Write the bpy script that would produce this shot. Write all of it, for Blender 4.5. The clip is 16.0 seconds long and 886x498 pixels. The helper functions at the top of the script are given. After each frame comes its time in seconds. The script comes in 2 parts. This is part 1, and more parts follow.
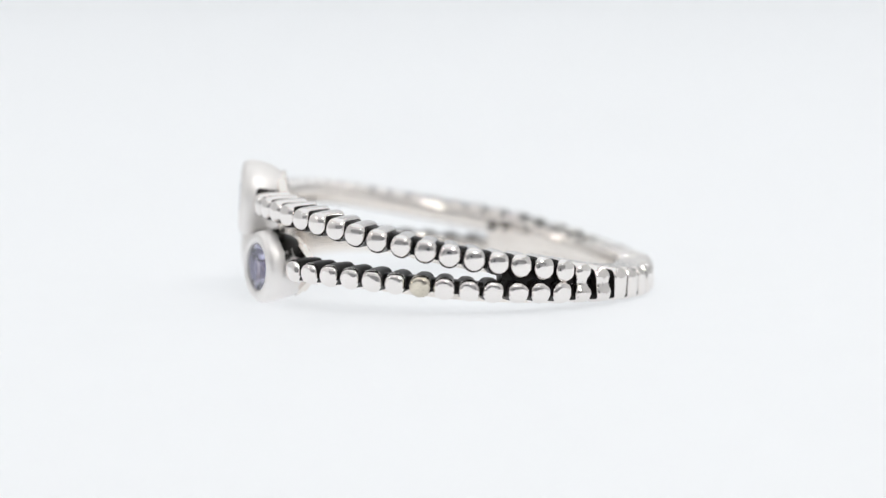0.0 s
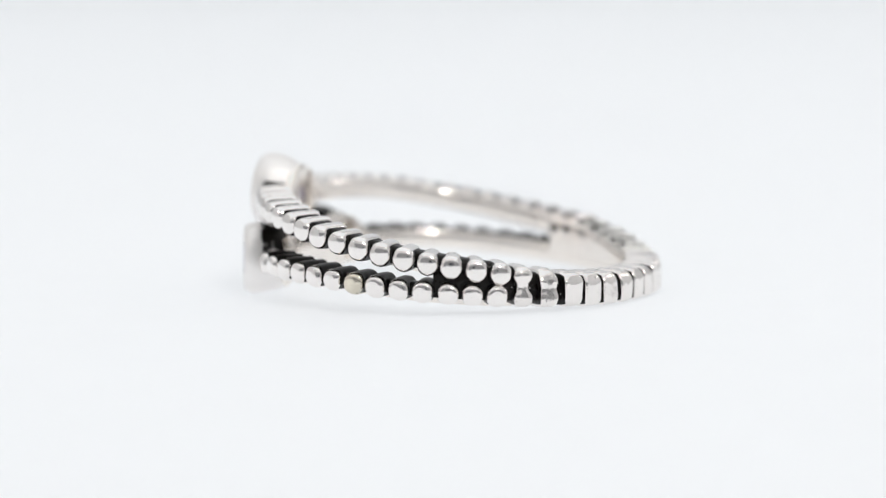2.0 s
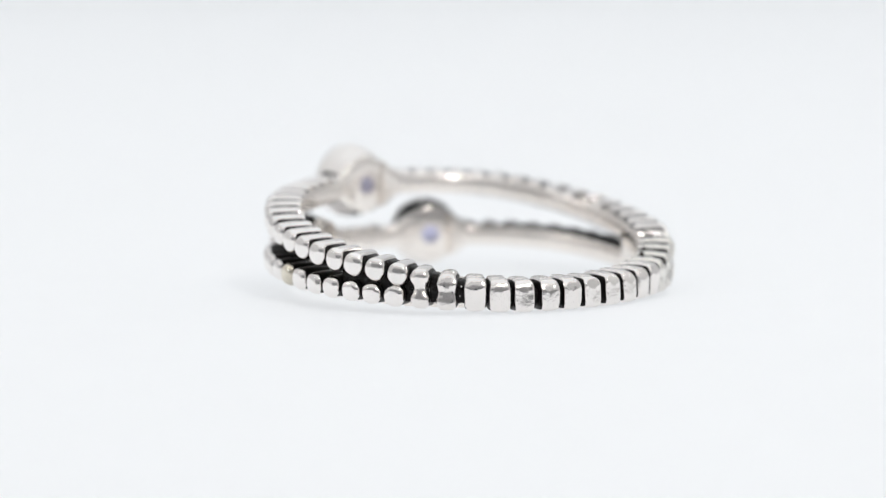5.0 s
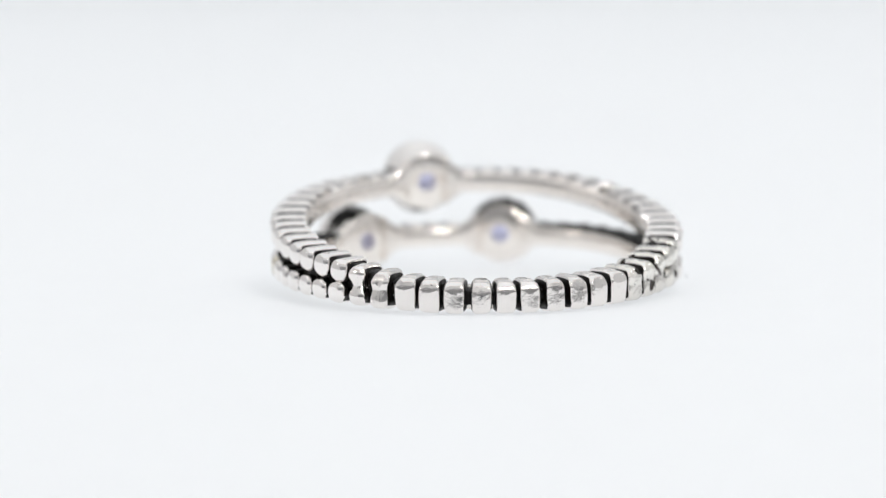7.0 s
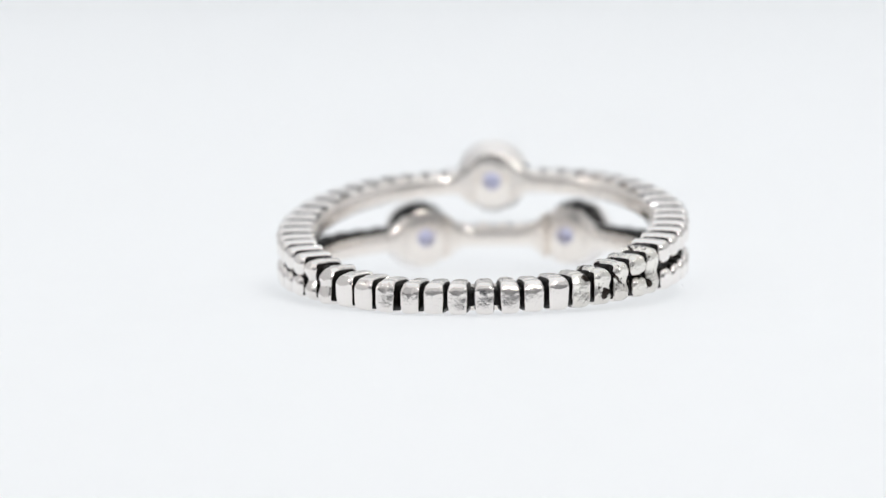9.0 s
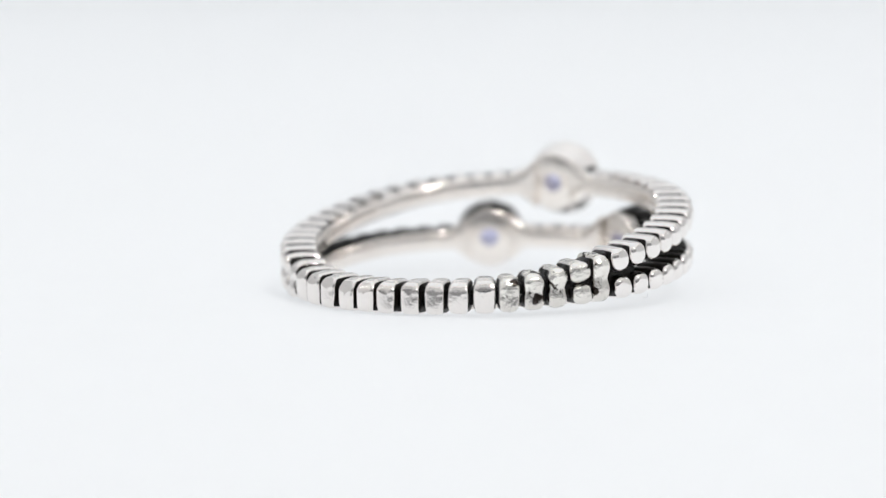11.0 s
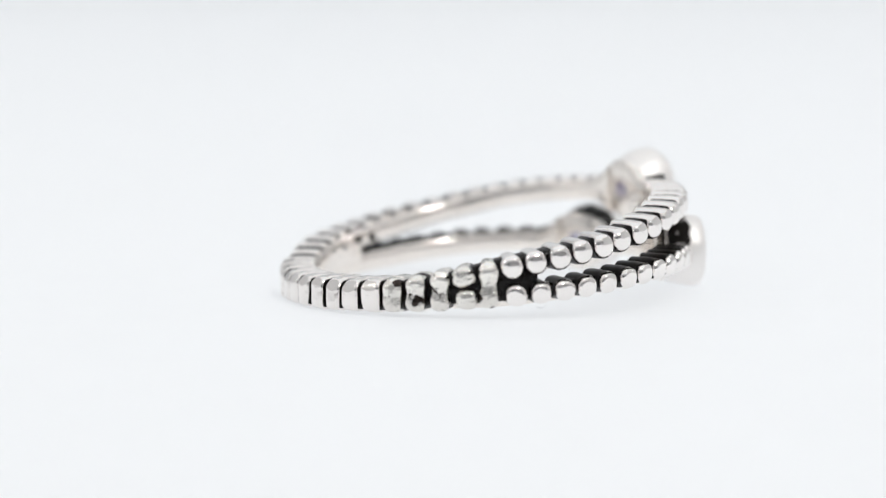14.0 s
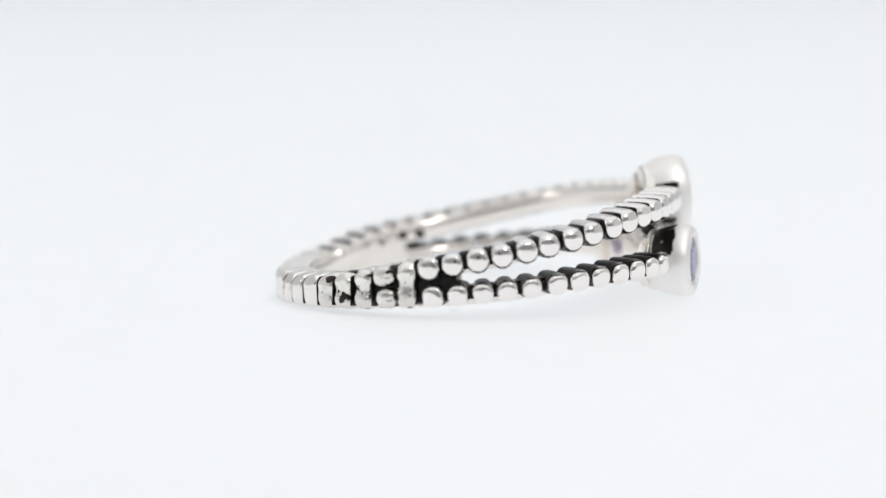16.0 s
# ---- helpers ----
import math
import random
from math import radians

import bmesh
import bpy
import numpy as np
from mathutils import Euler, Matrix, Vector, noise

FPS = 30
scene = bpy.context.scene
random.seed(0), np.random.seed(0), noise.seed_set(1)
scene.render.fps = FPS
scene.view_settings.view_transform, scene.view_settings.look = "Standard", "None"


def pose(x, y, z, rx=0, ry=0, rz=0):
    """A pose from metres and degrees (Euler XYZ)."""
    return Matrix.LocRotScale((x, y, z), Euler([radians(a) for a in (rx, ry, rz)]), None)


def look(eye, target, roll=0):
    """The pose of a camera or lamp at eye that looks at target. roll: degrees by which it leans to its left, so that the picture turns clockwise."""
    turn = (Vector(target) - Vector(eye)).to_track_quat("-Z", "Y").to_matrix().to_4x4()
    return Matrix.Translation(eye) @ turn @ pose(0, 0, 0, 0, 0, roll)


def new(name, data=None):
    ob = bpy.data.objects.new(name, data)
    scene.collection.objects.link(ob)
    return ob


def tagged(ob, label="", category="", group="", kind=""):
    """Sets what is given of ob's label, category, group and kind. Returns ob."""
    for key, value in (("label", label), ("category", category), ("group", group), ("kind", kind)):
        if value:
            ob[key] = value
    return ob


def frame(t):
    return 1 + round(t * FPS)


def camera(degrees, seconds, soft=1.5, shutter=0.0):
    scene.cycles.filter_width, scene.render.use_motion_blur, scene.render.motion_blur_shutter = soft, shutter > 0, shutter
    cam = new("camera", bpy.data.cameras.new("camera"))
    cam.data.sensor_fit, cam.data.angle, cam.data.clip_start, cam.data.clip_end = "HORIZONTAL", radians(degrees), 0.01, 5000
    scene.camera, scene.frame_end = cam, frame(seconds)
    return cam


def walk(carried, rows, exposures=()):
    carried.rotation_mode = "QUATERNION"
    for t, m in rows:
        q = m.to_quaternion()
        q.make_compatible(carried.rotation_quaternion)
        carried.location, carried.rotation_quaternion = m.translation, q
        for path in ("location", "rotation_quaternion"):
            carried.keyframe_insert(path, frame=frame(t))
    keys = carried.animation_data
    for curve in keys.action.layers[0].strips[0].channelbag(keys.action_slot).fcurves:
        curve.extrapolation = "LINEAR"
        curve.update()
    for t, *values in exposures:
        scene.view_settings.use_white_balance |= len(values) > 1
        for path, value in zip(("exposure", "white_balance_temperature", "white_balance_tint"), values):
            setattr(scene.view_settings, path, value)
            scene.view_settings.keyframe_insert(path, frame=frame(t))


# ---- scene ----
# The scale: a finger ring 21 mm across, on a white sheet inside a small light tent.
MM = 0.001
FLOOR = -1.67          # the sheet, in the ring's own millimetres
TURN = -10.801         # degrees a second

cam = camera(12.0, 16.0, soft=1.3)
cam.data.dof.use_dof = True
cam.data.dof.focus_distance = 0.2065
cam.data.dof.aperture_fstop = 26.0


def camera_pose(D=213.869, tilt=6.45, ox=1.0675, oy=-0.5479, roll=0.6):
    """The eye stands D mm from the turning axis and looks down by tilt."""
    ce, se = math.cos(radians(tilt)), math.sin(radians(tilt))
    eye = Vector((-ox, -D * ce - oy * se, D * se - oy * ce - FLOOR)) * MM
    return look(eye, eye + Vector((0, ce, -se)), roll=-roll)


walk(cam, [(0.0, camera_pose()), (16.0, camera_pose())])

# ---- light ----
world = bpy.data.worlds.new("world")
scene.world = world
world.use_nodes = True
world.node_tree.nodes["Background"].inputs[0].default_value = (0.75, 0.85, 1.0, 1)
world.node_tree.nodes["Background"].inputs[1].default_value = 0.06
scene.view_settings.exposure = 0.0


def area_lamp(name, eye, target, size, watts, colour=(1, 1, 1), shape="DISK", size_y=None):
    data = bpy.data.lights.new(name, "AREA")
    data.shape, data.size, data.energy, data.color = shape, size, watts, colour
    if size_y:
        data.size_y = size_y
    ob = new(name, data)
    ob.matrix_world = look(eye, target)
    return ob


# the soft light through the tent top and the glowing table, a fill, and three small lamps that glint in the silver
area_lamp("tent_top_light", (0, 0.15, 0.395), (0, 0.1501, 0), 0.56, 0.55, (0.975, 0.99, 1.0), "RECTANGLE", 0.66)
area_lamp("table_light", (0, 0.10, -0.12), (0, 0.1001, 1), 0.56, 1.755, (0.972, 0.982, 1.0), "RECTANGLE", 0.70)
# added fill behind the sheet: brightens what the silver's top faces mirror
area_lamp("added_back_fill", (0, 0.60, 0.20), (0, 0, 0.1999), 0.56, 0.67, (0.975, 0.99, 1.0), "RECTANGLE", 0.36)
area_lamp("front_lamp", (0.10, -0.185, 0.24), (0, 0, 0), 0.036, 0.23, (1.0, 0.98, 0.95))
area_lamp("side_lamp_a", (-0.26, -0.06, 0.20), (0, 0, 0), 0.02, 0.06, (1.0, 0.95, 0.88))
area_lamp("side_lamp_b", (0.25, 0.12, 0.20), (0, 0, 0), 0.02, 0.05, (1.0, 0.95, 0.88))


# ---- materials ----
def material(name, colour, rough, metal=0.0, bump=0.0, scale=2000.0, vary=0.0, rough_vary=0.0, stretch=(1, 1, 1), detail=6):
    m = bpy.data.materials.new(name)
    m.use_nodes = True
    nt = m.node_tree
    b = nt.nodes["Principled BSDF"]
    b.inputs["Base Color"].default_value = (*colour, 1)
    b.inputs["Roughness"].default_value = rough
    b.inputs["Metallic"].default_value = metal
    tc = nt.nodes.new("ShaderNodeTexCoord")
    mp = nt.nodes.new("ShaderNodeMapping")
    mp.inputs["Scale"].default_value = stretch
    nt.links.new(tc.outputs["Object"], mp.inputs["Vector"])
    fine = nt.nodes.new("ShaderNodeTexNoise")
    fine.inputs["Scale"].default_value, fine.inputs["Detail"].default_value = scale, detail
    nt.links.new(mp.outputs["Vector"], fine.inputs["Vector"])
    broad = nt.nodes.new("ShaderNodeTexNoise")
    broad.inputs["Scale"].default_value, broad.inputs["Detail"].default_value = scale * 0.22, 3
    nt.links.new(mp.outputs["Vector"], broad.inputs["Vector"])
    if vary:
        ramp = nt.nodes.new("ShaderNodeValToRGB")
        ramp.color_ramp.elements[0].position, ramp.color_ramp.elements[1].position = 0.3, 0.7
        ramp.color_ramp.elements[0].color = (*[c * (1 - vary) for c in colour], 1)
        ramp.color_ramp.elements[1].color = (*[min(1, c * (1 + vary * 0.4)) for c in colour], 1)
        nt.links.new(broad.outputs["Fac"], ramp.inputs["Fac"])
        nt.links.new(ramp.outputs["Color"], b.inputs["Base Color"])
    if rough_vary:
        mr = nt.nodes.new("ShaderNodeMapRange")
        mr.inputs["From Min"].default_value, mr.inputs["From Max"].default_value = 0.3, 0.7
        mr.inputs["To Min"].default_value, mr.inputs["To Max"].default_value = rough - rough_vary, rough + rough_vary
        nt.links.new(fine.outputs["Fac"], mr.inputs["Value"])
        nt.links.new(mr.outputs["Result"], b.inputs["Roughness"])
    if bump:
        bp = nt.nodes.new("ShaderNodeBump")
        bp.inputs["Strength"].default_value, bp.inputs["Distance"].default_value = bump, 0.00006
        nt.links.new(fine.outputs["Fac"], bp.inputs["Height"])
        nt.links.new(bp.outputs["Normal"], b.inputs["Normal"])
    return m


SHEET = material("white_sheet", (0.87, 0.875, 0.88), 0.42, bump=0.05, scale=900, vary=0.012)


def let_through(m, share):
    """A milky sheet: part of the light that falls on its other side comes through."""
    nt = m.node_tree
    b, out = nt.nodes["Principled BSDF"], nt.nodes["Material Output"]
    tr = nt.nodes.new("ShaderNodeBsdfTranslucent")
    tr.inputs["Color"].default_value = (0.86, 0.875, 0.885, 1)
    mix = nt.nodes.new("ShaderNodeMixShader")
    mix.inputs["Fac"].default_value = share
    nt.links.new(b.outputs["BSDF"], mix.inputs[1])
    nt.links.new(tr.outputs["BSDF"], mix.inputs[2])
    nt.links.new(mix.outputs["Shader"], out.inputs["Surface"])


let_through(SHEET, 0.5)
TENT = material("tent_cloth", (0.78, 0.78, 0.78), 0.8, bump=0.2, scale=700, vary=0.03)
GREY_CLOTH = material("grey_cloth", (0.34, 0.34, 0.345), 0.85, bump=0.2, scale=700, vary=0.06)
SILVER = material("polished_silver", (0.955, 0.92, 0.895), 0.125, 1.0, bump=0.4, scale=1000, vary=0.06, rough_vary=0.05)
WORN = material("worn_silver", (0.95, 0.91, 0.88), 0.15, 1.0, bump=0.5, scale=1500, vary=0.12, rough_vary=0.08)
LINER = material("brushed_silver", (0.935, 0.885, 0.835), 0.21, 1.0, bump=0.18, scale=1300, vary=0.05, rough_vary=0.06)
SATIN = material("satin_silver", (0.95, 0.925, 0.91), 0.56, 1.0, bump=0.2, scale=1400, vary=0.05, rough_vary=0.07)
BLACK = material("oxidised_silver", (0.009, 0.007, 0.006), 0.30, 0.0, bump=0.6, scale=2600, vary=0.4, rough_vary=0.12)
PITTED = material("pitted_silver", (0.94, 0.90, 0.85), 0.16, 1.0, bump=1.0, scale=2100, vary=0.22, rough_vary=0.08)


def oxidised(m, grain=2600.0):
    """Old black in the recesses: it covers the metal where the mesh's oxide value is high, with a ragged, rubbed edge."""
    nt = m.node_tree
    b, out = nt.nodes["Principled BSDF"], nt.nodes["Material Output"]
    at_ = nt.nodes.new("ShaderNodeAttribute")
    at_.attribute_name = "oxide"
    tc = nt.nodes.new("ShaderNodeTexCoord")
    no = nt.nodes.new("ShaderNodeTexNoise")
    no.inputs["Scale"].default_value, no.inputs["Detail"].default_value = grain, 5
    nt.links.new(tc.outputs["Object"], no.inputs["Vector"])
    add = nt.nodes.new("ShaderNodeMath")
    add.operation = "MULTIPLY_ADD"
    add.inputs[1].default_value = 0.30
    nt.links.new(no.outputs["Fac"], add.inputs[0])
    nt.links.new(at_.outputs["Fac"], add.inputs[2])
    mr = nt.nodes.new("ShaderNodeMapRange")
    mr.inputs["From Min"].default_value, mr.inputs["From Max"].default_value = 0.58, 0.72
    nt.links.new(add.outputs[0], mr.inputs["Value"])
    black = nt.nodes.new("ShaderNodeBsdfPrincipled")
    black.inputs["Base Color"].default_value = (0.009, 0.007, 0.006, 1)
    black.inputs["Roughness"].default_value = 0.36
    black.inputs["Specular IOR Level"].default_value = 0.20
    for n in nt.nodes:
        if n.type == "BUMP":
            nt.links.new(n.outputs["Normal"], black.inputs["Normal"])
    mix = nt.nodes.new("ShaderNodeMixShader")
    nt.links.new(mr.outputs["Result"], mix.inputs["Fac"])
    nt.links.new(b.outputs["BSDF"], mix.inputs[1])
    nt.links.new(black.outputs["BSDF"], mix.inputs[2])
    nt.links.new(mix.outputs["Shader"], out.inputs["Surface"])


def blotch(m, size, level, colour):
    """Patches of old blackening, sharp-edged, left in a rough casting."""
    nt = m.node_tree
    b = nt.nodes["Principled BSDF"]
    old = b.inputs["Base Color"].links[0].from_socket
    no = nt.nodes.new("ShaderNodeTexNoise")
    no.inputs["Scale"].default_value, no.inputs["Detail"].default_value = size, 4
    info = nt.nodes.new("ShaderNodeObjectInfo")
    add = nt.nodes.new("ShaderNodeVectorMath")
    co = nt.nodes.new("ShaderNodeTexCoord")
    nt.links.new(co.outputs["Object"], add.inputs[0])
    nt.links.new(info.outputs["Random"], add.inputs[1])
    nt.links.new(add.outputs[0], no.inputs["Vector"])
    mr = nt.nodes.new("ShaderNodeMapRange")
    mr.inputs["From Min"].default_value, mr.inputs["From Max"].default_value = level, level + 0.03
    nt.links.new(no.outputs["Fac"], mr.inputs["Value"])
    mix = nt.nodes.new("ShaderNodeMix")
    mix.data_type = "RGBA"
    nt.links.new(mr.outputs["Result"], mix.inputs["Factor"])
    nt.links.new(old, mix.inputs["A"])
    mix.inputs["B"].default_value = (*colour, 1)
    nt.links.new(mix.outputs["Result"], b.inputs["Base Color"])


for m in (WORN, PITTED):
    for n in m.node_tree.nodes:
        if n.type == "BUMP":
            n.inputs["Distance"].default_value = 0.00013
blotch(PITTED, 1500, 0.57, (0.05, 0.04, 0.035))
blotch(WORN, 1700, 0.69, (0.12, 0.09, 0.07))
STAINED = material("stained_silver", (0.84, 0.78, 0.66), 0.2, 1.0, bump=0.5, scale=2400, vary=0.35, rough_vary=0.1)
BLACK.node_tree.nodes["Principled BSDF"].inputs["Specular IOR Level"].default_value = 0.20
LINT = material("pale_fibre", (0.75, 0.76, 0.78), 0.6, vary=0.05)


for m in (SILVER, WORN, PITTED, STAINED, SATIN):
    oxidised(m)


def gem_material():
    m = material("lavender_gem", (0.70, 0.70, 0.91), 0.02, scale=900)
    b = m.node_tree.nodes["Principled BSDF"]
    b.inputs["Transmission Weight"].default_value = 0.96
    b.inputs["IOR"].default_value = 1.6
    return m


GEM = gem_material()


# ---- helpers of this place ----
def mesh_of(name, bm, materials, smooth=True, crease=38):
    me = bpy.data.meshes.new(name)
    bmesh.ops.recalc_face_normals(bm, faces=bm.faces[:])
    if smooth:
        for f in bm.faces:
            f.smooth = True
    bm.to_mesh(me)
    bm.free()
    for m in materials:
        me.materials.append(m)
    if smooth:
        me.set_sharp_from_angle(angle=radians(crease))
    return me


def part(name, bm, materials, parent, label="", smooth=True, crease=38):
    ob = new(name, mesh_of(name, bm, materials if isinstance(materials, (list, tuple)) else [materials], smooth, crease))
    ob.parent = parent
    return tagged(ob, label)


def interp(x, table):
    xs, ys = zip(*table)
    return float(np.interp(x, xs, ys))


def smooth_interp(x, table):
    """A running mean of the straight-line table, so that the band has no kinks."""
    return sum(interp(abs(x + d), table) if x + d <= 180 else interp(360 - x - d, table) for d in (-8, -4, 0, 4, 8)) / 5


# ---- tent ----
def tent():
    # one sheet: floor, a wide curve, and up behind
    bm = bmesh.new()
    prof = [(-0.26, 0.0), (-0.12, 0.0), (0.0, 0.0), (0.2, 0.0), (0.36, 0.0)]
    for i in range(1, 13):
        a = radians(90 * i / 12)
        prof.append((0.36 + 0.16 * math.sin(a), 0.16 - 0.16 * math.cos(a)))
    prof.append((0.52, 0.40))
    rows = [[bm.verts.new((x, y, z)) for y, z in prof] for x in (-0.30, -0.15, 0, 0.15, 0.30)]
    for r0, r1 in zip(rows, rows[1:]):
        for k in range(len(prof) - 1):
            bm.faces.new((r0[k], r1[k], r1[k + 1], r0[k + 1]))
    ob = new("ground", mesh_of("ground", bm, [SHEET]))
    tagged(ob, "white seamless sheet curving up behind the ring", "backdrop", kind="structure")

    def slab(name, lo, hi, label):
        b = bmesh.new()
        bmesh.ops.create_cube(b, size=1)
        for v in b.verts:
            v.co = [l + (c + 0.5) * (h - l) for c, l, h in zip(v.co, lo, hi)]
        tagged(new(name, mesh_of(name, b, [TENT], False)), label, "tent wall", kind="structure")

    slab("wall_west", (-0.310, -0.27, -0.01), (-0.301, 0.53, 0.41), "plain white cloth side of a light tent")
    slab("wall_east", (0.301, -0.27, -0.01), (0.310, 0.53, 0.41), "plain white cloth side of a light tent")
    slab("ceiling", (-0.310, -0.27, 0.411), (0.310, 0.53, 0.42), "plain white cloth top of a light tent")
    slab("wall_south_upper", (-0.30, -0.204, 0.132), (0.30, -0.20, 0.41), "plain white cloth upper front of a light tent")
    # front, with a round opening for the lens to look through
    b = bmesh.new()
    n, rad, cx, cz = 48, 0.024, -0.001, 0.0236
    inner = [b.verts.new((cx + rad * math.cos(2 * math.pi * k / n), -0.20, max(0.001, cz + rad * math.sin(2 * math.pi * k / n)))) for k in range(n)]
    outer = []
    for k in range(n):
        c, s = math.cos(2 * math.pi * k / n), math.sin(2 * math.pi * k / n)
        t = min(0.30 / max(abs(c), 1e-6), ((0.13 - cz) if s > 0 else (cz + 0.0)) / max(abs(s), 1e-6))
        outer.append(b.verts.new((cx + t * c, -0.20, cz + t * s)))
    for k in range(n):
        b.faces.new((inner[k], inner[(k + 1) % n], outer[(k + 1) % n], outer[k]))
    ob = new("wall_south", mesh_of("wall_south", b, [GREY_CLOTH], False))
    md = ob.modifiers.new("thickness", "SOLIDIFY")
    md.thickness = 0.002
    tagged(ob, "plain grey cloth front of a light tent, with a lens opening", "tent wall", kind="structure")


tent()

# ---- the ring ----
AXIS = 3.0                       # where the back of the band points at the start, degrees
R_IN, R_LINER, R_CORE = 8.55, 9.0, 9.94
UPPER = ((0, -0.55), (25, -0.50), (38, -0.22), (48, 0.10), (57, 0.43), (63, 0.61), (75, 0.94), (90, 1.38),
         (103, 1.84), (116, 2.28), (126, 2.63), (135, 2.86), (150, 3.08), (165, 3.18), (180, 3.20))
LOWER = ((0, -1.10), (40, -0.92), (60, -0.71), (75, -0.54), (90, -0.33), (105, -0.06), (120, 0.14), (135, 0.23), (155, 0.26), (180, 0.28))
CENTRE = Vector((-0.7995, 0.8744, 0))


def z_upper(p):
    th = (p - AXIS + 180) % 360 - 180
    return smooth_interp(abs(th), UPPER) - 0.04 + 0.20 * math.sin(radians(th))


def z_lower(p):
    th = (p - AXIS + 180) % 360 - 180
    return smooth_interp(abs(th), LOWER) + 0.09 * math.sin(radians(th))


def inset(p, which):
    """The upper band is drawn in a little towards its stone."""
    th = abs((p - AXIS + 180) % 360 - 180)
    return -0.38 * min(1, max(0, (th - 112) / 42)) if which == "upper" else -0.10 * min(1, max(0, (th - 112) / 42))


def at(p, r, z):
    """A point of the ring, in metres over the sheet, round the ring's centre."""
    return Vector((r * math.cos(radians(p)), r * math.sin(radians(p)), z - FLOOR)) * MM


ring = tagged(new("ring"), "beaded silver split-band ring with three lavender stones, on white sheet", "ring")


def swept(p0, p1, z_of, section, step=1.5, which=""):
    """A bar along the band; section: (radius, height) pairs round its cross-section, or a function of the angle."""
    bm = bmesh.new()
    n = max(2, int(abs(p1 - p0) / step))
    loops = []
    for i in range(n + 1):
        p = p0 + (p1 - p0) * i / n
        sec = section(p) if callable(section) else section
        loops.append([bm.verts.new(at(p, r + (inset(p, which) if which else 0), z_of(p) + h)) for r, h in sec])
    m = len(loops[0])
    for a, b in zip(loops, loops[1:]):
        for k in range(m):
            bm.faces.new((a[k], b[k], b[(k + 1) % m], a[(k + 1) % m]))
    bm.faces.new(loops[0])
    bm.faces.new(loops[-1])
    return bm


def joined(bms):
    """Several pieces of one casting as one bmesh."""
    out = bmesh.new()
    for b in bms:
        me = bpy.data.meshes.new("piece")
        b.to_mesh(me)
        b.free()
        out.from_mesh(me)
        bpy.data.meshes.remove(me)
    return out


def liner_section(up, down):
    """The smooth inside of the band, slightly rounded towards the finger; up and down: its reach over and under the middle."""
    pts, h, mid = [], (up + down) / 2, (up - down) / 2
    for a in (-1, -0.96, -0.9, -0.82, -0.7, -0.35, 0, 0.35, 0.7, 0.82, 0.9, 0.96, 1):
        pts.append((R_IN + 0.15 * max(0.0, 1 - h * (1 - abs(a)) / 0.26) ** 2, mid + a * h))
    return [(R_LINER + 0.12, mid - h * 0.97)] + pts + [(R_LINER + 0.12, mid + h * 0.97)]


def core_section(up, down):
    """The blackened metal between the beads, sunk behind their heads."""
    return [(R_LINER, -down), (R_LINER, up), (R_CORE - 0.30, up), (R_CORE - 0.10, up - 0.10), (R_CORE, up - 0.24), (R_CORE, -down + 0.20), (R_CORE - 0.12, -down)]


def ramp(x, a, b):
    return min(1.0, max(0.0, (x - a) / (b - a)))


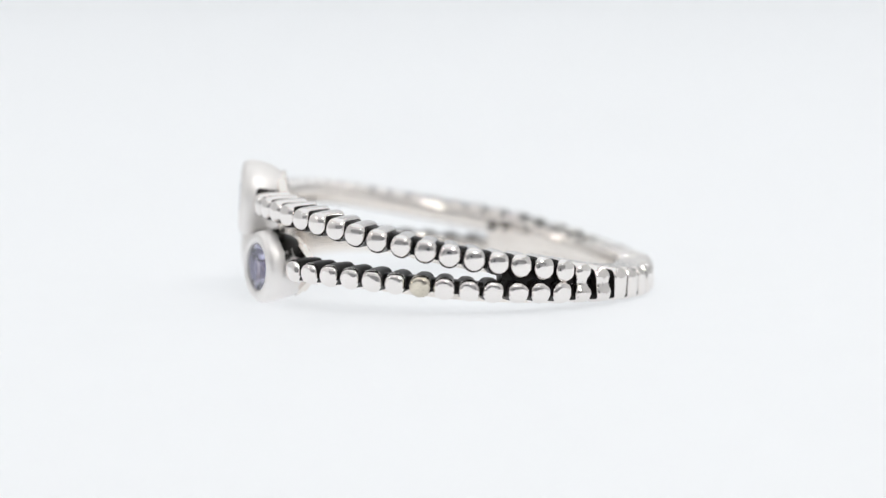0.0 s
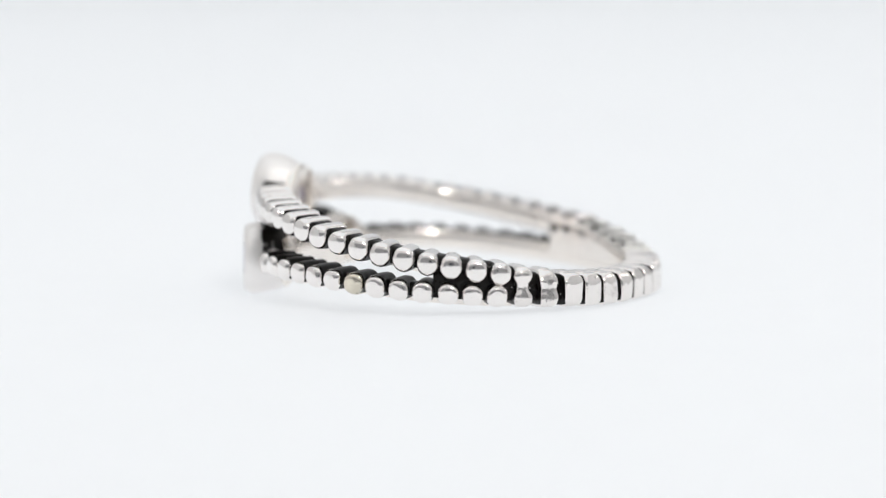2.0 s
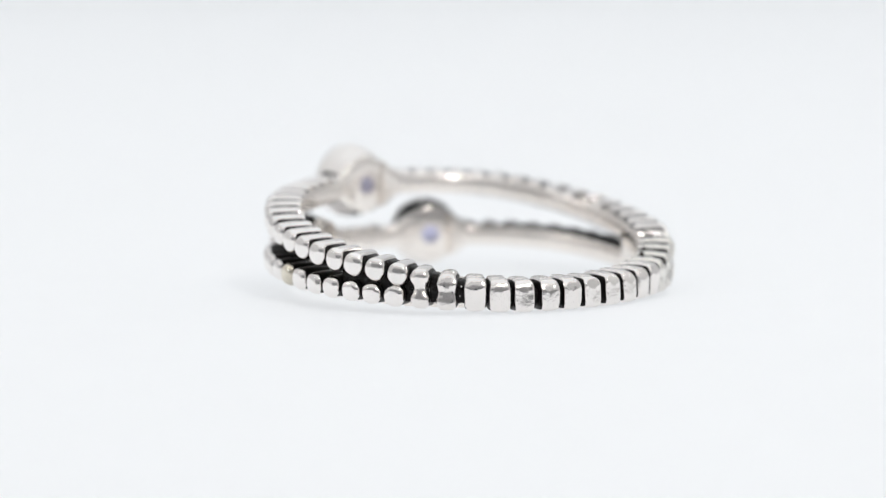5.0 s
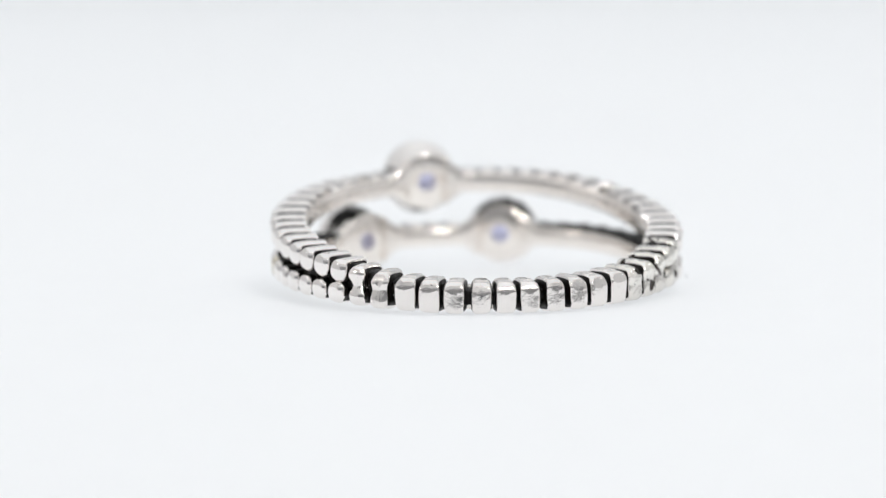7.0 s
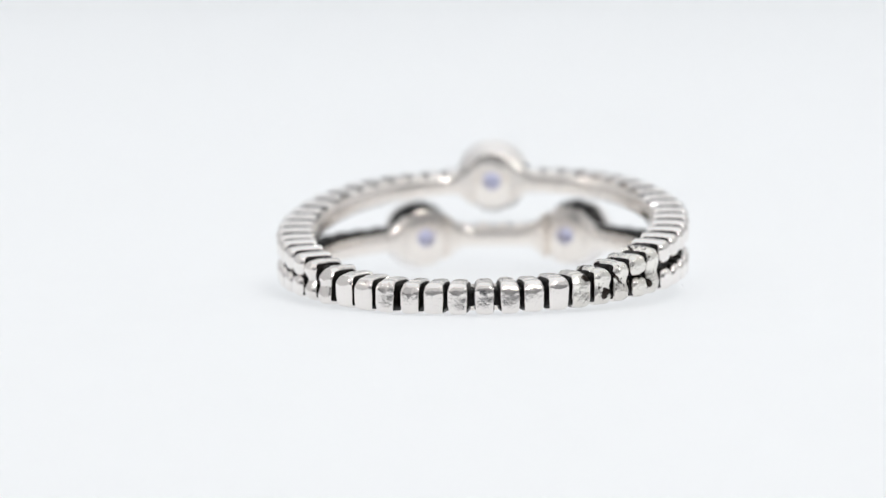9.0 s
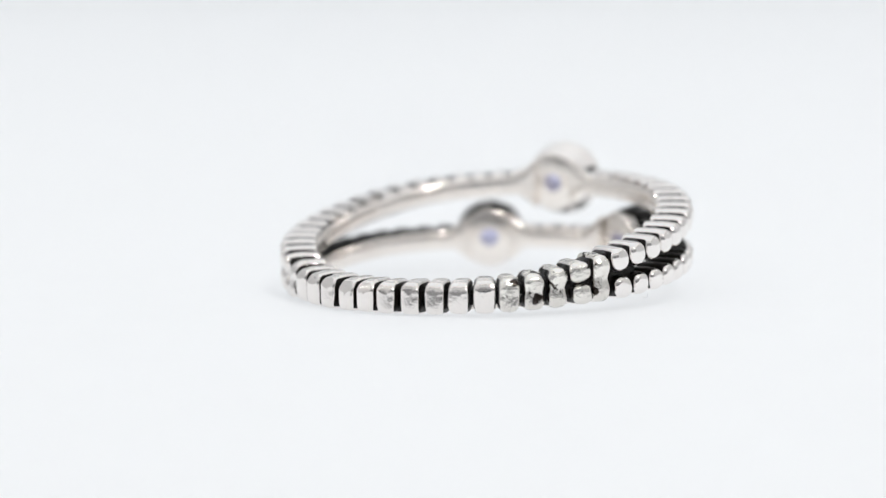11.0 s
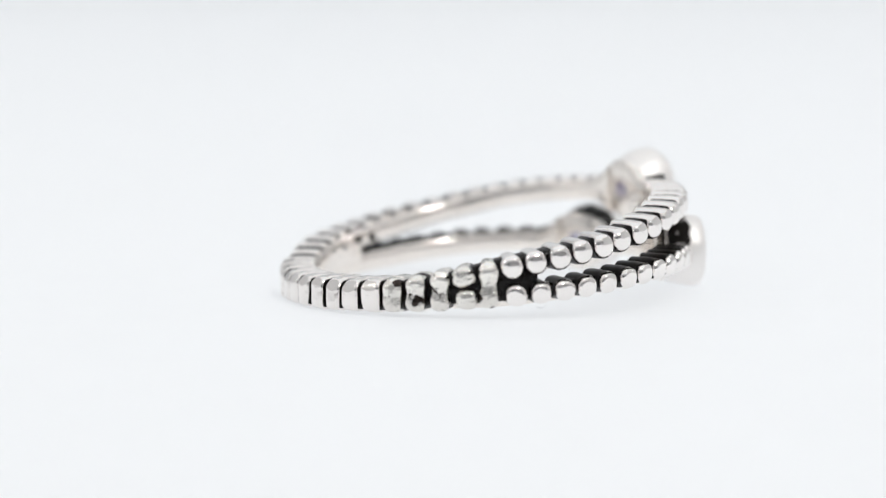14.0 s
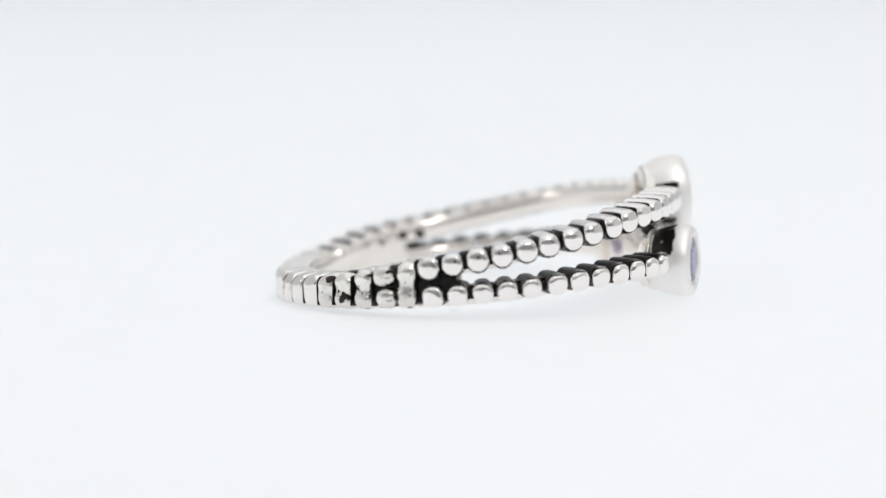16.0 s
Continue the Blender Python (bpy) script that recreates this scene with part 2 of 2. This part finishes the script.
def bead_mesh(half_w, half_h, power, flat, seed, wear, dark_top=False, dark_under=False, waist=0.0, facet=0.0):
    """A cast bead: a short radial rod that widens to a domed outer end. Local x along the band, y outwards, z up.
    Bars of the back are flat: a sloping top, a crease, and an upright outer face."""
    rng = random.Random(seed)
    bm = bmesh.new()
    oxide = bm.verts.layers.float.new("oxide")
    n = 44
    rows = [(8.70, 0.86, 0.98), (9.0, 0.86, 1.0), (9.3, 0.865, 1.0), (9.6, 0.865, 1.0), (9.8, 0.86, 0.985), (9.93, 0.86, 0.97),
            (10.03, 0.90, 0.955), (10.11, 0.945, 0.945), (10.2, 0.955, 0.92), (10.29, 0.925, 0.87), (10.36, 0.86, 0.80),
            (10.42, 0.765, 0.715), (10.465, 0.63, 0.60), (10.495, 0.44, 0.42), (10.51, 0.18, 0.17)]
    if flat:
        rows = [(8.70, 0.93, 0.98), (9.0, 0.94, 1.0), (9.3, 0.945, 1.0), (9.6, 0.945, 1.0), (9.8, 0.94, 0.99), (9.95, 0.94, 0.975),
                (10.06, 0.95, 0.96), (10.15, 0.955, 0.945), (10.24, 0.95, 0.925), (10.33, 0.93, 0.90), (10.39, 0.89, 0.86),
                (10.43, 0.82, 0.80), (10.445, 0.66, 0.64), (10.45, 0.44, 0.42), (10.452, 0.18, 0.17)]
    crease, lean = rng.uniform(0.30, 0.58), rng.uniform(-0.05, 0.05)
    facet_x = rng.uniform(-0.10, 0.04)
    ph = [rng.uniform(0, 6.28) for _ in range(6)]
    loops = []
    for j, (r, sw, sh) in enumerate(rows):
        loop = []
        for k in range(n):
            a = 2 * math.pi * k / n
            c, s = math.cos(a), math.sin(a)
            q = power if s < 0 else max(2.5, power - 0.3)
            x = math.copysign(abs(c) ** (2 / q), c) * half_w * sw
            z = math.copysign(abs(s) ** (2 / q), s) * half_h * sh
            d = wear * (math.sin(2 * a + ph[0]) * 0.5 + math.sin(3 * a + ph[1] + r * 5) * 0.35 + math.sin(5 * a + ph[2] - r * 7) * 0.2)
            rr = r + wear * 0.35 * math.sin(3.1 * z + ph[3] + 2.2 * x)
            if flat:
                # the sloping top of a bar, cut back above its crease
                over = max(0.0, z / half_h - crease)
                rr -= min(0.62 * half_h * over, max(0.0, r - 9.75)) * 0.9
                rr += lean * z / half_h * ramp(r, 10.0, 10.4)
            if facet:
                # a rubbed flat across the outer end
                rr = min(rr, 10.465 + facet * z + facet_x * x)
            if waist:
                # two beads grown together: narrow and sunk where they meet
                pinch = math.exp(-(z / (0.30 * half_h)) ** 2)
                x *= 1 - waist * pinch
                rr -= 0.55 * waist * pinch * ramp(r, 9.6, 10.2)
            v = bm.verts.new((x * (1 + d), rr - R_LINER, z * (1 + d * 0.7)))
            # the recesses keep their black: the flanks between the beads, and what faces the other band
            flank = ramp(abs(c), *((0.44, 0.80) if not flat else (0.50, 0.84)))
            edge = 1 - ramp(r, *((10.13, 10.31) if not flat else (10.26, 10.40)))
            o = flank * edge
            if r < 9.0:
                o *= 0.55 + 0.45 * ramp(r, 8.7, 9.0)
            if dark_top:
                o = max(o, ramp(s, -0.15, 0.25) * (1 - ramp(r, 10.06, 10.26)))
            if dark_under:
                o = max(o, ramp(-s, 0.10, 0.45) * (1 - ramp(r, 10.13, 10.30)))
            if waist:
                o = max(o, 1.4 * waist * math.exp(-(z / (0.22 * half_h)) ** 2) * ramp(abs(c), 0.55, 0.95) * (1 - ramp(r, 10.2, 10.42)))
            v[oxide] = o * 0.9
            loop.append(v)
        loops.append(loop)
    for a, b in zip(loops, loops[1:]):
        for k in range(n):
            bm.faces.new((a[k], a[(k + 1) % n], b[(k + 1) % n], b[k]))
    bm.faces.new(loops[-1])
    bm.faces.new(loops[0])
    for v in bm.verts:
        v.co *= MM
    return bm


BEADS = [mesh_of("bead", bead_mesh(0.568, 0.63, 2.15, False, s, 0.02, dark_under=True), [SILVER]) for s in range(7)]
LOW_BEADS = [mesh_of("bead", bead_mesh(0.562, 0.58, 2.2, False, s + 20, 0.045, dark_top=True, facet=0.05), [SILVER]) for s in range(7)]
FRONT_BEADS = [mesh_of("bead", bead_mesh(0.55, 0.56, 2.2, False, s + 30, 0.03), [SILVER]) for s in range(4)]
BARS = [mesh_of("bead", bead_mesh(0.528, 0.83, 4.2, True, s + 40, 0.045), [WORN]) for s in range(9)]
JOINTS = [mesh_of("bead", bead_mesh(0.58, 0.55, 2.6, False, s + 60, 0.05), [PITTED]) for s in range(6)]
STAINED_BEAD = mesh_of("bead", bead_mesh(0.562, 0.58, 2.2, False, 21, 0.045, dark_top=True, facet=0.05), [STAINED])


def put_bead(mesh, parent, p, z, slope=0.0, scale=1.0, dr=0.0):
    ob = new("bead", mesh)
    ob.parent = parent
    ob.matrix_local = Matrix.Translation(at(p, R_LINER + dr, z)) @ pose(0, 0, 0, 0, 0, p - 90) @ pose(0, 0, 0, 0, -slope, 0) @ Matrix.Diagonal((scale, 1, scale, 1))
    return ob


def slope_of(z_of, p):
    return -math.degrees(math.atan2(z_of(p + 2) - z_of(p - 2), 4 * radians(10)))


# the two bands: black core, smooth inside, beads
def half(p, wide, narrow):
    th = abs((p - AXIS + 180) % 360 - 180)
    return narrow + (wide - narrow) * min(1, max(0, (th - 35) / 25))


PLACES = {"upper": [*(-56.3 - 6.68 * k for k in range(18)), 54.4, *(67.7 + 6.66 * k for k in range(16))],
          "lower": [*(-57.2 - 6.80 * k for k in range(14)), 55.0, *(68.7 + 6.85 * k for k in range(12))]}
# place on the band, height, radius, the way it faces, its upward tilt
BEZELS = {"upper": [(-176.8, 3.22, 1.90, -176.8, 5.0, 9.41)], "lower": [(-153.0, 0.19, 1.80, -154.0, 1.0, 9.65), (157.1, 0.28, 1.80, 158.5, 0.5, 9.85)]}


def flare(p, which):
    """Half the height of the inner face, which widens into the plate behind each stone."""
    h = half(p, 0.48, 0.42)
    for b in BEZELS[which]:
        d = abs((p - b[0] + 180) % 360 - 180) * radians(8.6)
        if d < 2.7:
            round_ = math.sqrt(max(0.0, 1.52 ** 2 - d * d))
            h = max(h, round_, 0.46 + 0.80 * (1 - ramp(d, 1.1, 2.5)) ** 1.7)
    return h


def off_bezel(p, which, margin):
    return all(abs((p - b[0] + 180) % 360 - 180) > margin for b in BEZELS[which])


def band(which, z_of, meshes, label):
    stretches = [(-170.0, 176.4)] if which == "upper" else [(-145.8, 149.9), (164.3, 199.8)]
    core = part(which + "_band", joined([swept(a, b, z_of, lambda p: core_section(half(p, 0.38 if which == "lower" else 0.50, 0.15), half(p, 0.26 if which == "lower" else 0.34, 0.15)), 1.2, which) for a, b in stretches]), BLACK, ring, label)
    for a, b in stretches:
        part("inner_face", swept(a, b, z_of, lambda p: liner_section(flare(p, which) - 0.12, max(flare(p, which), half(p, 0.62, 0.46))), 1.0, which), LINER, core, "smooth warm-white silver inner face")
    rng = random.Random(3 if which == "upper" else 4)
    front = [180 - 6.6 * k for k in range(-3, 4)] if which == "lower" else []
    for i, p in enumerate(PLACES[which] + front):
        if not off_bezel(p, which, 11.5) or (which == "lower" and i < len(PLACES[which]) and abs(p) > 150):
            continue
        mesh = rng.choice(JOINTS if 50 < p < 57 else meshes if abs(p) < 145 or which == "upper" else FRONT_BEADS)
        if which == "lower" and -99 < p < -94:
            mesh = STAINED_BEAD
        put_bead(mesh, core, p + rng.uniform(-0.2, 0.2), z_of(p), slope_of(z_of, p), rng.uniform(0.97, 1.02), inset(p, which))
    return core


band("upper", z_upper, BEADS, "upper beaded silver band with blackened recesses")
band("lower", z_lower, LOW_BEADS, "lower beaded silver band with blackened recesses")


def shank():
    rng = random.Random(9)
    mid = lambda p: (z_upper(p) + z_lower(p)) / 2
    gap = lambda p: (z_upper(p) - z_lower(p)) / 2
    core = part("shank", swept(-75, 75, mid, lambda p: core_section(gap(p) + 0.15, gap(p) + 0.12), 1.2), BLACK, ring, "worn ribbed silver back of the ring")
    for k in range(10):
        p = -34.6 + 6.9 * k
        put_bead(BARS[(k * 4) % 9], core, p + rng.uniform(-0.3, 0.3), mid(p), 0, rng.uniform(0.985, 1.015) * (1 + 0.003 * (k - 5) ** 2))
    # where the bands part, pairs of beads are still grown together
    for p, waist, m, seed in ((-42.4, 0.20, WORN, 90), (-49.9, 0.40, WORN, 91), (34.2, 0.05, PITTED, 92), (41.0, 0.18, PITTED, 93), (47.8, 0.24, PITTED, 94), (61.2, 0.24, PITTED, 95)):
        me = mesh_of("bead", bead_mesh(0.572, gap(p) + 0.58, 3.2, p < 45 and waist < 0.3, seed, 0.03, waist=waist), [m])
        put_bead(me, core, p, mid(p))
    part("inner_face", swept(-70, 76, mid, lambda p: liner_section(gap(p) + 0.20, gap(p) + 0.24)), LINER, core, "smooth warm-white silver inner face")
    # bright casting grains in the black hollows where the bands part
    for k in range(26):
        side = 1 if k % 2 else -1
        p = AXIS + side * rng.uniform(34, 62)
        b = bmesh.new()
        bmesh.ops.create_icosphere(b, subdivisions=1, radius=rng.uniform(0.03, 0.07) * MM)
        grain = part("grain", b, SILVER, core)
        grain.matrix_local = Matrix.Translation(at(p, R_CORE + 0.01, mid(p) + rng.uniform(-0.28, 0.28)))
    # small blackened pits along the inner seam
    for p, z, size in ((74.0, 0.70, 0.20), (69.0, 0.69, 0.18), (61.0, 0.56, 0.12), (-75.4, 0.54, 0.22), (-68.8, 0.49, 0.21), (-60.4, 0.24, 0.13), (-53.0, 0.18, 0.10)):
        b = bmesh.new()
        rim = [b.verts.new((1.25 * size * (0.75 + 0.25 * math.cos(3 * a + p)) * math.cos(a) * MM, size * math.sin(a) * 1.4 * MM, 0)) for a in [math.pi * q / 5 for q in range(10)]]
        top = b.verts.new((0, 0, 0.02 * MM))
        for q in range(10):
            b.faces.new((rim[q], rim[(q + 1) % 10], top))
        pit = part("pit", b, BLACK, core)
        pit.matrix_local = Matrix.Translation(at(p, R_IN - 0.005, z)) @ pose(0, 0, 0, 0, 0, p) @ pose(0, 0, 0, 0, -90, 0)


shank()


def lathe(profile, n=48, mats=None):
    """Turned round the local y axis; profile: (radius, y) in mm; mats: a material index for each stretch."""
    bm = bmesh.new()
    loops = [[bm.verts.new((r * math.cos(2 * math.pi * k / n) * MM, y * MM, r * math.sin(2 * math.pi * k / n) * MM)) for k in range(n)] for r, y in profile]
    for j, (a, b) in enumerate(zip(loops, loops[1:] + loops[:1])):
        for k in range(n):
            f = bm.faces.new((a[k], a[(k + 1) % n], b[(k + 1) % n], b[k]))
            f.material_index = mats[j] if mats else 0
    return bm


def gem_mesh():
    """A round brilliant: table, crown and pavilion facets."""
    bm = bmesh.new()
    n = 8
    ring_at = lambda r, y, half_step, m=n: [bm.verts.new((r * math.cos(2 * math.pi * (k + half_step) / m) * MM, y * MM, r * math.sin(2 * math.pi * (k + half_step) / m) * MM)) for k in range(m)]
    table = ring_at(0.68, 1.16, 0.5)
    crown = ring_at(1.00, 1.08, 0)
    girdle = ring_at(1.24, 0.94, 0, 16)
    low = ring_at(1.24, 0.88, 0, 16)
    pav = ring_at(0.66, 0.20, 0.5)
    culet = bm.verts.new((0, -0.55 * MM, 0))
    bm.faces.new(table)
    for k in range(n):
        j = (k + 1) % n
        i = (k - 1) % n
        bm.faces.new((table[i], table[k], crown[k]))
        bm.faces.new((crown[k], table[k], crown[j]))
        bm.faces.new((crown[k], girdle[2 * k], girdle[2 * k + 1]))
        bm.faces.new((crown[k], girdle[2 * k + 1], crown[j]))
        bm.faces.new((crown[j], girdle[2 * k + 1], girdle[(2 * k + 2) % 16]))
        bm.faces.new((pav[k], low[2 * k], low[2 * k + 1]))
        bm.faces.new((pav[k], low[2 * k + 1], low[(2 * k + 2) % 16]))
        bm.faces.new((pav[k], low[(2 * k + 2) % 16], pav[j]))
        bm.faces.new((pav[k], pav[j], culet))
    for k in range(16):
        bm.faces.new((girdle[k], girdle[(k + 1) % 16], low[(k + 1) % 16], low[k]))
    return bm


def bezel(p, z, rad, faces, tilt, r_mid, label, facing, dark):
    """A cup: flat back with a light hole, cone body, a crisp shoulder, and a broad sloping rim round the stone."""
    prof = [(0.47, -1.14), (1.36, -1.13), (1.47, -1.08), (1.50, -0.98), (1.46, -0.88), (1.47, -0.84), (1.52, -0.72), (rad - 0.15, -0.28), (rad - 0.04, 0.20),
            (rad, 0.52), (rad - 0.02, 0.76), (rad - 0.07, 0.93), (rad - 0.16, 1.06), (1.50, 1.13), (1.33, 1.15), (1.23, 1.10), (1.18, 1.0), (1.22, 0.84),
            (0.76, 0.12), (0.50, -0.35), (0.47, -0.7)]
    mats = [1] * 4 + [0] * 14 + [1] * 3
    body = lathe(prof, 64, mats)
    # the side that faces the other band was never polished and stays dark; so do the corners where the band runs in
    oxide = body.verts.layers.float.new("oxide")
    for v in body.verts:
        c = v.co / MM
        rr = math.hypot(c.x, c.z)
        o = ramp(c.z * facing / rad, dark - 0.16, dark + 0.22) * (1 - ramp(c.y, 0.25, 0.62)) * ramp(c.y, -0.90, -0.76) * (1.0 if facing > 0 else 0.8)
        corner = (1 - ramp(abs(c.z + 0.05), 0.55, 0.95)) * (1 - ramp(c.y, 0.25, 0.62)) * ramp(c.y, -1.0, -0.8) * ramp(rr, 1.4, 1.6) if facing < 0 else 0
        groove = 0.50 * ramp(c.z, 0.7, 1.3) * math.exp(-((c.y + 0.86) / 0.05) ** 2) * ramp(rr, 1.40, 1.46)
        v[oxide] = min(0.90, max(0.60 * o, 0.85 * corner, groove) + 0.26 * noise.noise(v.co * 1900) * (1 if max(o, corner) > 0.1 else 0))
    for v in body.verts:
        d = noise.noise(v.co * 1400) * 0.03 * MM
        v.co += Vector((v.co.x, 0, v.co.z)).normalized() * d
    cup = part("bezel", body, [SATIN, LINER], ring, label, crease=50)
    cup.matrix_local = Matrix.Translation(at(p, r_mid, z)) @ pose(0, 0, 0, 0, 0, faces - 90) @ pose(0, 0, 0, tilt, 0, 0)
    part("stone", gem_mesh(), GEM, cup, "faceted round lavender stone", smooth=False)
    return cup


bezel(*BEZELS["upper"][0], "polished silver bezel cup on the upper band", -1, 0.5)
for b in BEZELS["lower"]:
    bezel(*b, "polished silver bezel cup on the lower band, low over the sheet", 1, 0.12)


def fibre():
    """A short bent hair, stuck under a bead of the lower band."""
    bm = bmesh.new()
    loops = []
    for i in range(9):
        t = i / 8
        c = Vector((0.55 * (t - 0.5), 0.10 * math.sin(3 * t), 0.35 * (t - 0.6) ** 2 - 0.02 * t))
        loops.append([bm.verts.new((c + Vector((0, 0.018 * math.cos(a), 0.018 * math.sin(a)))) * MM) for a in (0, 1.26, 2.51, 3.77, 5.03)])
    for a, b in zip(loops, loops[1:]):
        for k in range(5):
            bm.faces.new((a[k], a[(k + 1) % 5], b[(k + 1) % 5], b[k]))
    bm.faces.new(loops[0])
    bm.faces.new(loops[-1])
    return tagged(new("fibre", mesh_of("fibre", bm, [LINT])), "tiny pale bent fibre clinging under the ring's beads", "lint")


hair = fibre()
HAIR_SPOT = Vector((1.96, 11.15, -1.12 - FLOOR))


# ---- motion ----
def turned(t, spot):
    """The pose of a thing that the turning sheet carries; spot: its place at the start, in mm from the axis."""
    a = TURN * t
    v = Matrix.Rotation(radians(a), 3, "Z") @ Vector(spot)
    return pose(v.x * MM, v.y * MM, v.z * MM, 0, 0, a)


def motions():
    times = [0.5 * k for k in range(33)]
    walk(ring, [(t, turned(t, CENTRE)) for t in times])
    walk(hair, [(t, turned(t, HAIR_SPOT)) for t in times])


motions()
